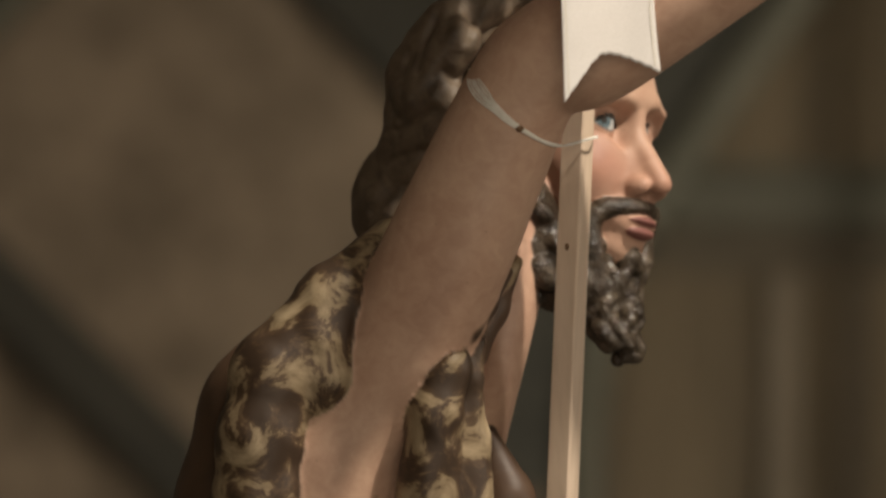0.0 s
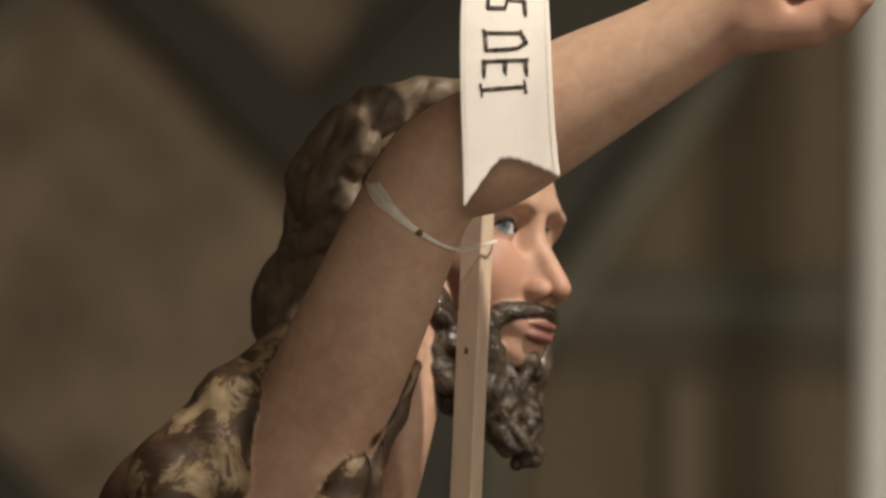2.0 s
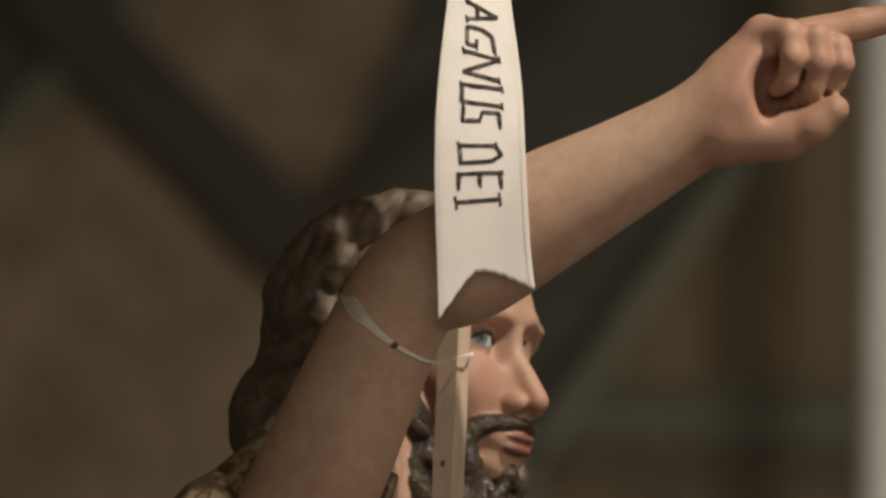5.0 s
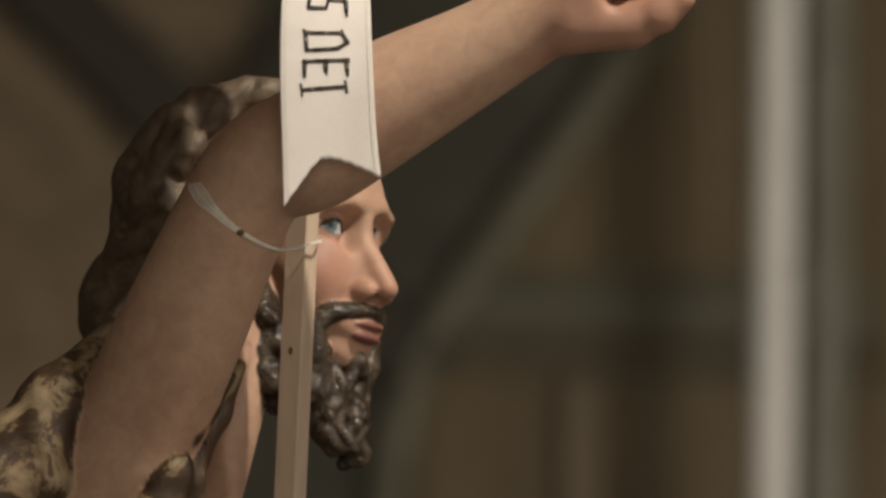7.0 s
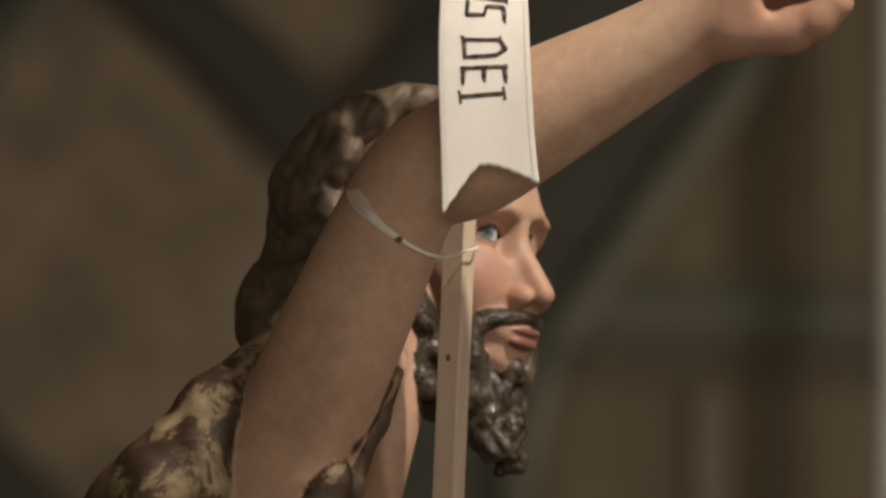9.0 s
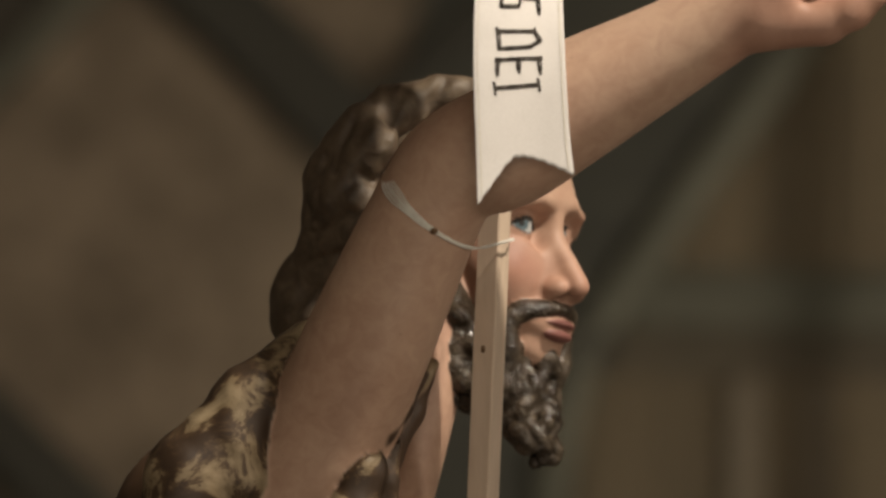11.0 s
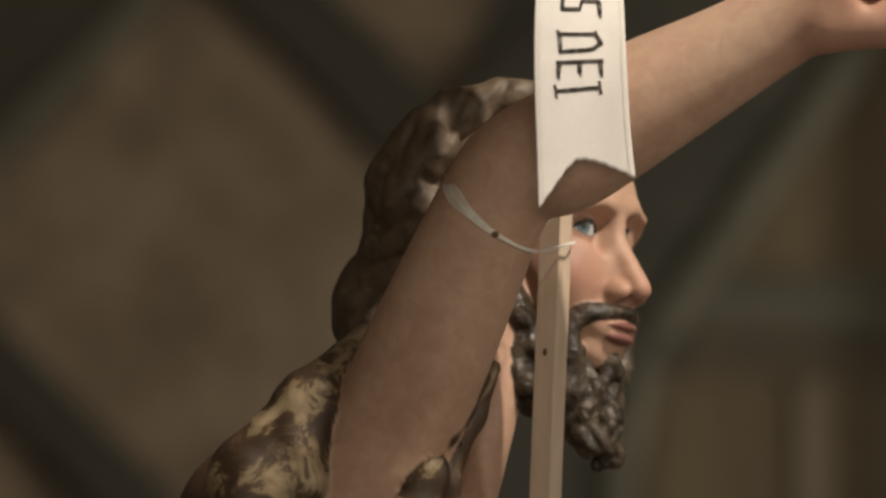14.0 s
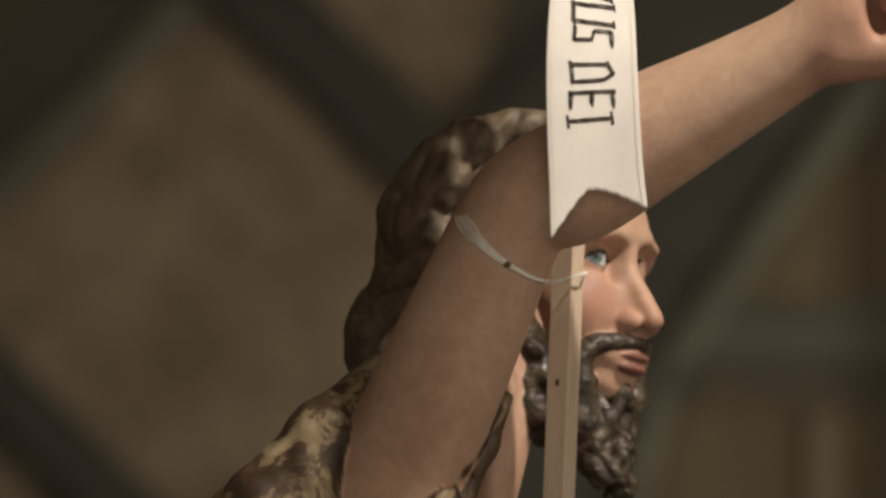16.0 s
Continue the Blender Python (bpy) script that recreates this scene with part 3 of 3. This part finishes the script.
def relax(v, f, times):
    """Even out the sampling steps of a carved surface."""
    a = np.concatenate([f[:, [0, 1]], f[:, [1, 2]], f[:, [2, 3]], f[:, [3, 0]]])
    for _ in range(times):
        acc, num = np.zeros_like(v), np.zeros(len(v))
        for i in range(3):
            acc[:, i] = np.bincount(a[:, 0], v[a[:, 1], i], len(v)) + np.bincount(a[:, 1], v[a[:, 0], i], len(v))
        num = np.bincount(a[:, 0], minlength=len(v)) + np.bincount(a[:, 1], minlength=len(v))
        v = 0.45 * v + 0.55 * acc / np.maximum(num, 1)[:, None]
    return v


def robe(base_z):
    """The draped lower figure, upright, down to the pedestal."""
    c = at(440, 1200, -80)
    rows, cols = 40, 96
    vs, fs = [], []
    for i in range(rows + 1):
        u = i / rows
        z = c.z + (base_z - c.z) * u
        for k in range(cols):
            a = k * math.tau / cols
            fold = 1 + (0.02 + 0.07 * u) * math.sin(a * 11 + 2 * math.sin(3 * u + a)) + 0.02 * math.sin(a * 23)
            vs.append((c.x + 0.03 * u + (0.105 + 0.05 * u) * fold * math.cos(a), c.y + (0.085 + 0.06 * u) * fold * math.sin(a), z))
    for i in range(rows):
        for k in range(cols):
            l = (k + 1) % cols
            fs.append((i * cols + k, i * cols + l, (i + 1) * cols + l, (i + 1) * cols + k))
    fs.append(tuple(range(cols))[::-1])
    fs.append(tuple(range(rows * cols, rows * cols + cols)))
    return vs, fs


BASE_Z = 0.62


def soft(d, k):
    return np.clip(0.5 - d / k, 0, 1)


def statue():
    hv, hf = carve(lambda p: union(head_parts(p)), (370, 165, -740), (1000, 920, -50), 3.6)
    bv, bf = carve(lambda p: union(body_parts(p)), (70, -190, -415), (1730, 1262, 425), 5.6)
    hv, bv = relax(hv, hf, 1), relax(bv, bf, 4)
    names = ("blush_shade", "fur", "cloak", "hair", "beard", "lips", "eye", "iris", "dark")
    masks = {}
    p = [hv[:, i] for i in range(3)]
    g, h = head_parts(p), to_head(p)
    other = np.minimum(g["beard"], g["hair"])
    z = np.zeros(len(hv))
    hm = {n: z.copy() for n in names}
    hm["hair"] = soft(other - np.minimum(g["skin"], g["lips"]), 3.0)
    hm["beard"] = hm["hair"] * soft(g["beard"] - g["hair"], 8.0)
    hm["lips"] = soft(g["lips"] - g["skin"], 4.0) * (1 - hm["hair"])
    # a broad darker tone over the face, then redder cheeks and nose tip
    hm["blush_shade"] = 0.40 * np.exp(-((h[1] + 150) / 170) ** 2) + 0.5 * np.exp(-((h[0] - 178) ** 2 + (h[1] + 108) ** 2 + (np.abs(h[2]) - 84) ** 2) / (2 * 38.0 ** 2)) + 0.2 * np.exp(-((h[0] - 276) ** 2 + (h[1] + 150) ** 2 + h[2] ** 2) / (2 * 24.0 ** 2))
    for s in (1, -1):
        a, b, c = h[0] - EYE_AT[0], h[1] - EYE_AT[1], h[2] - EYE_AT[2] * s
        e = np.sqrt(a * a + b * b + c * c) - 34
        top, foot = 8 - 0.012 * c * c, -18 + 0.012 * c * c
        front = (a > -6) & (c > -40 if s > 0 else c > 0)
        open_eye = ((e < 2.2) & (b < top) & (b > foot) & front).astype(float)
        hm["eye"] = np.maximum(hm["eye"], open_eye)
        ir = np.sqrt((a - 28) ** 2 + (b + 1) ** 2 + (c - 13) ** 2)
        hm["iris"] = np.maximum(hm["iris"], open_eye * soft(ir - 16, 3))
        pupil = open_eye * soft(ir - 7, 2)
        rim = ((np.abs(b - top) < 4.5) & (e < 6) & front).astype(float)
        low = 0.55 * ((np.abs(b - foot) < 2.5) & (e < 5) & front)
        # the shadowed fold under the brow, painted in with the hair colour
        crease = 0.35 * soft(np.abs(b - 26 + 0.004 * c * c) - 2, 4) * (e < 14) * front
        brow = 0.25 * soft(limb(h, (208, 20, 26 * s), (180, 20, 104 * s), 7, 4) - 6, 8)
        hm["dark"] = np.maximum.reduce([hm["dark"], pupil, rim, low])
        hm["hair"] = np.maximum(hm["hair"], np.maximum(brow, crease) * (1 - hm["eye"]))
    p = [bv[:, i] for i in range(3)]
    g = body_parts(p)
    z = np.zeros(len(bv))
    bm_ = {n: z.copy() for n in names}
    bm_["fur"] = soft(g["fur"] - np.minimum(g["skin"], g["cloak"]), 4.0)
    bm_["blush_shade"] = 0.5 * np.clip((p[0] - 1225 + 0.35 * p[1]) / 60, 0, 1)      # the hand's shade is painted in, darker and ruddier than the arm
    bm_["cloak"] = soft(g["cloak"] - np.minimum(g["skin"], g["fur"]), 4.0)
    rv, rf = robe(BASE_Z)
    for n in names:
        masks[n] = np.concatenate([hm[n], bm_[n], np.full(len(rv), 1.0 if n == "cloak" else 0.0)])

    def world_of(v):
        d = D - v[:, 2] / SC
        q = np.stack([(v[:, 0] - 784) / F * d, (441 - v[:, 1]) / F * d, -d], 1)
        return q @ TURN3.T + np.array((0, 0, EYE))

    verts = np.concatenate([world_of(hv), world_of(bv), np.array(rv)])
    faces = hf.tolist() + (bf + len(hv)).tolist() + [tuple(i + len(hv) + len(bv) for i in f) for f in rf]
    foot = Vector((float(np.mean([v[0] for v in rv])), float(np.mean([v[1] for v in rv])), BASE_Z))
    me = bpy.data.meshes.new("statue")
    me.from_pydata((verts - np.array(foot)).tolist(), [], faces)
    me.update()
    bm = bmesh.new()
    bm.from_mesh(me)
    bmesh.ops.recalc_face_normals(bm, faces=bm.faces)
    bm.to_mesh(me)
    bm.free()
    for n in names:
        me.attributes.new(n, "FLOAT", "POINT").data.foreach_set("value", masks[n].astype(np.float32))
    ob = link("statue", me, STATUE, smooth=True)
    ob.location = foot
    return tagged(ob, "painted carved saint with raised pointing arm and spotted fur garment", "statue")


saint = statue()

# pedestal under the figure
ped = tagged(new("pedestal"), "plain moulded stone pedestal under the painted figure", "pedestal")
ped.location = (saint.location.x + 0.02, saint.location.y, 0)
part("plinth", box_bm((-0.34, -0.30, 0), (0.34, 0.30, 0.12), 0.012), PEDESTAL, ped)
part("die", box_bm((-0.28, -0.25, 0.12), (0.28, 0.25, 0.53), 0.008), PEDESTAL, ped)
part("cap", box_bm((-0.33, -0.29, 0.53), (0.33, 0.29, BASE_Z), 0.018), PEDESTAL, ped)

# ---------------------------------------------------------------- staff, banner and cord


def staff_axis(y):
    """Middle of the staff at a height of the plan."""
    return 803 - (y - 430) * 0.0445, -60 + (y - 430) * 0.004


def staff():
    bm = bmesh.new()
    wide, thick, ang = 21.5, 23.0, radians(-27)
    ys = [-330, -100, 150, 430, 700, 1000, 1500, 2400, 3300, 4000, 4640]
    rings = []
    for y in ys:
        x, w = staff_axis(y)
        ring = []
        for a, b in ((-1, -1), (1, -1), (1, 1), (-1, 1)):
            for ca, cb in (((0.9, 1.0), (1.0, 0.86)) if a * b < 0 else ((1.0, 0.86), (0.9, 1.0))):
                u, v = a * wide * ca, b * thick * cb
                ring.append(bm.verts.new(at(x + u * math.cos(ang) + v * math.sin(ang), y, w - u * math.sin(ang) + v * math.cos(ang))))
        rings.append(ring)
    for r, s in zip(rings, rings[1:]):
        for k in range(8):
            bm.faces.new((r[k], r[(k + 1) % 8], s[(k + 1) % 8], s[k]))
    bm.faces.new(rings[0]), bm.faces.new(rings[-1][::-1])
    ob = part("staff", bm, WOOD)
    return tagged(ob, "square raw pine staff tied to the statue's arm", "staff")


pole = staff()


def knot_mark():
    bm = bmesh.new()
    x, w = staff_axis(664)
    c = at(782, 664, -35)
    bmesh.ops.create_uvsphere(bm, u_segments=16, v_segments=8, radius=1.0, matrix=Matrix.Translation(c) @ Matrix.Diagonal((0.0015, 0.0012, 0.0026, 1)))
    return part("knot", bm, KNOT, pole, "small dark knot in the wood", True)


knot_mark()


def banner_edge(y):
    """Left and right edge of the ribbon at a height of the plan."""
    left = np.interp(y, [-330, -130, -20, 80, 200, 300, 420], [812, 789, 776, 770, 770, 774, 777])
    right = np.interp(y, [-330, -130, -20, 80, 200, 300, 420], [884, 907, 924, 929, 934, 940, 956])
    return left, right


def smooth_edge(y):
    ys = [y + d for d in (-50, -25, 0, 25, 50)]
    e = [banner_edge(v) for v in ys]
    return sum(a for a, _ in e) / 5, sum(b for _, b in e) / 5


def banner_w(u, y):
    base = sum(np.interp(y + d, [-330, -150, 0, 120, 220, 420], [-30, 190, 305, 354, 364, 358]) for d in (-90, -60, -30, 0, 30, 60, 90)) / 7
    return base + 74 * (0.5 - u) * np.interp(y, [-330, -100], [0.3, 1.0]) + 7 * math.sin(u * 5.2 + y * 0.006) + 5 * math.sin(y * 0.013 + 1)


def tail(u):
    """Lower edge of the swallow-tailed end, a little frayed."""
    pts = np.interp(u, [0, 0.1, 0.21, 0.32, 0.41, 0.54, 0.68, 0.85, 1.0], [409, 386, 360, 336, 324, 325, 332, 345, 358])
    return pts + 1.1 * math.sin(u * 61) + 0.9 * math.sin(u * 143 + 1)


def on_banner(u, y, lift=0.0):
    l, r = smooth_edge(y)
    return at(l + (r - l) * u, y, banner_w(u, y) + lift)


def banner():
    bm = bmesh.new()
    nu, nv = 64, 90
    grids = []
    for lift in (0.0, -2.5):
        g = []
        for i in range(nu + 1):
            u = i / nu
            g.append([bm.verts.new(on_banner(u, -330 + (tail(u) + 330) * j / nv, lift)) for j in range(nv + 1)])
        grids.append(g)
    a, b = grids
    for i in range(nu):
        for j in range(nv):
            bm.faces.new((a[i][j], a[i + 1][j], a[i + 1][j + 1], a[i][j + 1]))
            bm.faces.new((b[i][j], b[i][j + 1], b[i + 1][j + 1], b[i + 1][j]))
    rim = [(i, 0) for i in range(nu)] + [(nu, j) for j in range(nv)] + [(i, nv) for i in range(nu, 0, -1)] + [(0, j) for j in range(nv, 0, -1)]
    for k in range(len(rim)):
        p, q = rim[k], rim[(k + 1) % len(rim)]
        bm.faces.new((a[p[0]][p[1]], b[p[0]][p[1]], b[q[0]][q[1]], a[q[0]][q[1]]))
    ob = part("banner", bm, CLOTH, smooth=True)
    return tagged(ob, "white cotton ribbon banner with black lettering and swallow-tailed end", "banner")


flag = banner()


def hem(u0, u1):
    bm = bmesh.new()
    n = 110
    last = None
    for j in range(n + 1):
        y = -326 + (tail(u0) + 318) * j / n
        pair = (bm.verts.new(on_banner(u0, y, 0.5)), bm.verts.new(on_banner(u1, y, 0.5)))
        if last:
            bm.faces.new((last[0], last[1], pair[1], pair[0]))
        last = pair
    r = bmesh.ops.extrude_face_region(bm, geom=list(bm.faces))
    shift = at(800, 200, 1.0) - at(800, 200, 0.5)
    bmesh.ops.translate(bm, vec=shift, verts=[v for v in r["geom"] if isinstance(v, bmesh.types.BMVert)])
    return part("hem", bm, HEM, flag, "faint stitched hem line")


hem(0.040, 0.052)
hem(0.945, 0.957)


# pen strokes of the capitals: along the line of writing, up the letter, one list a stroke
PEN = {
    "A": ["0,0 .42,1", ".42,1 1,0", ".2,.36 .8,.36"],
    "G": ["1,.36 1,.04 .05,.06 0,.5 .22,.84 1,.93", ".62,.36 1,.36"],
    "N": ["0,.02 0,.98", "0,.98 1,.02", "1,.02 1,.98"],
    "U": ["0,.98 0,.04", ".02,.05 1,.05", "1,.05 1,.98"],
    "S": ["0,.1 .82,.07", ".82,.07 .78,.47", ".78,.47 .2,.52", ".2,.52 .22,.9 1,.92"],
    "D": ["0,.02 0,.86", ".02,.04 .98,.06", ".98,.06 .84,.76 .5,.97", ".5,.97 0,.84"],
    "E": ["0,0 0,1", "0,.06 .92,.04", "0,.5 .78,.5", "0,.94 .92,.96"],
    "I": [".5,.02 .5,.98", ".46,.06 .5,.94"]}
TICK = {"A": "0,0 1,0", "G": "1,.93 1,.36", "N": "0,.02 0,.98 1,.98", "U": "0,.98 1,.98 0,.04", "S": "0,.1 1,.92", "D": "0,.02 0,.86", "E": ".92,.96 .92,.04 .78,.5", "I": ".5,.02 .5,.98"}


def letter(ch, y0, y1, x0, x1, slant=0.0):
    """One capital drawn with a pen in doubled strokes, lying on its side across the ribbon."""
    bm = bmesh.new()
    dice = random.Random(ord(ch) * 7 + 3)

    def place(u, v):
        return Vector((x0 + (x1 - x0) * v, y0 + (y1 - y0) * u + slant * (v - 0.5)))

    def points(text):
        return [place(*map(float, q.split(","))) for q in text.split()]

    def ink(a, b, half, lift):
        n = max(1, int((b - a).length / 9))
        side = Vector((a.y - b.y, b.x - a.x)).normalized()
        rows = []
        for k in range(n + 1):
            q = a.lerp(b, k / n) + side * dice.uniform(-0.5, 0.5)
            h = half * dice.uniform(0.75, 1.25)
            row = []
            for s, up in ((-1, 0.3), (-1, lift), (1, lift), (1, 0.3)):
                c = q + side * s * h
                l, r = smooth_edge(c.y)
                row.append(bm.verts.new(on_banner((c.x - l) / (r - l), c.y, up)))
            rows.append(row)
        for r0, r1 in zip(rows, rows[1:]):
            for k in range(3):
                bm.faces.new((r0[k], r0[k + 1], r1[k + 1], r1[k]))

    lift = 1.0
    for text in PEN[ch]:
        pts = points(text)
        for a, b in zip(pts, pts[1:]):
            d = (b - a).normalized()
            side = Vector((-d.y, d.x))
            gap = 2.1 if (b - a).length > 16 else 1.2
            ink(a - d * 1.5 + side * gap, b + d * 1.5 + side * gap, 1.95, lift)
            ink(a - d * 0.5 - side * gap, b + d * 0.5 - side * gap, 1.7, lift + 0.08)
            lift += 0.16
    for c in points(TICK[ch]):
        along = Vector((1.5, 7)) if ch != "I" else Vector((2, 12))
        ink(c - along, c + along, 2.3, lift)
        lift += 0.08
    bmesh.ops.recalc_face_normals(bm, faces=bm.faces)
    return part("letter", bm, INK, flag, "hand-inked black capital")


for ch, y0, y1, x0, x1, sl in (("A", -146, -114, 826, 880, 18), ("G", -104, -71, 824, 880, 18), ("N", -58, -21, 820, 885, 18), ("U", -2, 28, 814, 891, 10), ("S", 37, 64, 813, 892, 5),
                               ("D", 102, 134, 811, 890, 1), ("E", 151, 175, 809, 891, -3), ("I", 189, 211, 806, 887, -7)):
    letter(ch, y0, y1, x0, x1, sl)


def arm_front(x, y, gap=4.0):
    """How far towards the eye the arm's surface lies."""
    ws = np.arange(400.0, -40.0, -1.0)
    d = arm([np.full_like(ws, x), np.full_like(ws, y), ws])
    k = np.argmax(d < gap)
    return float(ws[k]) if d[k] < gap else 100.0


def tube(bm, pts, r, sides=7):
    rings = []
    for i, p in enumerate(pts):
        d = (pts[min(i + 1, len(pts) - 1)] - pts[max(i - 1, 0)]).normalized()
        n = d.cross(Vector((0.3, 0.9, 0.2))).normalized()
        b = d.cross(n)
        rings.append([bm.verts.new(p + r * (math.cos(k * math.tau / sides) * n + math.sin(k * math.tau / sides) * b)) for k in range(sides)])
    for a, c in zip(rings, rings[1:]):
        for k in range(sides):
            bm.faces.new((a[k], a[(k + 1) % sides], c[(k + 1) % sides], c[k]))
    bm.faces.new(rings[0]), bm.faces.new(rings[-1][::-1])


def cord_knot(root, base):
    """The dirty little knot half way along the cord."""
    bm = bmesh.new()
    bmesh.ops.create_uvsphere(bm, u_segments=12, v_segments=8, radius=1.0, matrix=base @ Matrix.Translation(at(698, 455, arm_front(698, 455, 5.0))) @ Matrix.Diagonal((0.0028, 0.0018, 0.0022, 1)))
    for v in bm.verts:
        v.co += Vector(noise.noise_vector(v.co * 900)) * 0.0006
    part("knot", bm, KNOT, root, "small dirty brown knot", True)


def cord():
    root = tagged(new("cord"), "thin white cotton cord tying the staff to the statue's arm", "cord")
    root.location = at(700, 460, 200)
    base = Matrix.Translation(-root.location)
    front = [(604, 350), (607, 376), (622, 402), (645, 420), (675, 444), (705, 462), (740, 480), (765, 487)]
    for off in (0, 5, 10, 14, 19, 24):
        bm = bmesh.new()
        pts = []
        for i, (x, y) in enumerate(front):
            (xa, ya), (xb, yb) = front[max(i - 1, 0)], front[min(i + 1, len(front) - 1)]
            l = math.hypot(xb - xa, yb - ya)
            k = (0.4, 0.9, 1.0, 0.62, 0.4, 0.24, 0.16, 0.16)[i]
            xx, yy = x + off * k * (yb - ya) / l, y - off * k * (xb - xa) / l
            pts.append((xx, yy, arm_front(xx, yy, 3.0)))
        off = (off - 12) * 0.6
        pts[0] = (pts[0][0] + 5, pts[0][1] - 1, 158)
        pts += [(784, 484 + off * 0.2, 50), (806, 478 + off * 0.2, -8), (828, 472 + off * 0.2, -26), (836, 470 + off * 0.2, -50), (820, 468 + off * 0.2, -100), (760, 430, -60), (690, 370, 74), (656, 352, 92), (632, 352, 128), pts[0]]
        fine = []
        for i in range(len(pts) - 1):
            p0, p1, p2, p3 = [np.array(pts[min(max(j, 0), len(pts) - 1)], float) for j in (i - 1, i, i + 1, i + 2)]
            for s in range(4):
                u = s / 4
                fine.append(0.5 * (2 * p1 + (p2 - p0) * u + (2 * p0 - 5 * p1 + 4 * p2 - p3) * u * u + (3 * p1 - p0 - 3 * p2 + p3) * u ** 3))
        tube(bm, [base @ at(*p) for p in fine], 0.00056)
        part("strand", bm, CORD, root, smooth=True)
    cord_knot(root, base)
    return root


cord()
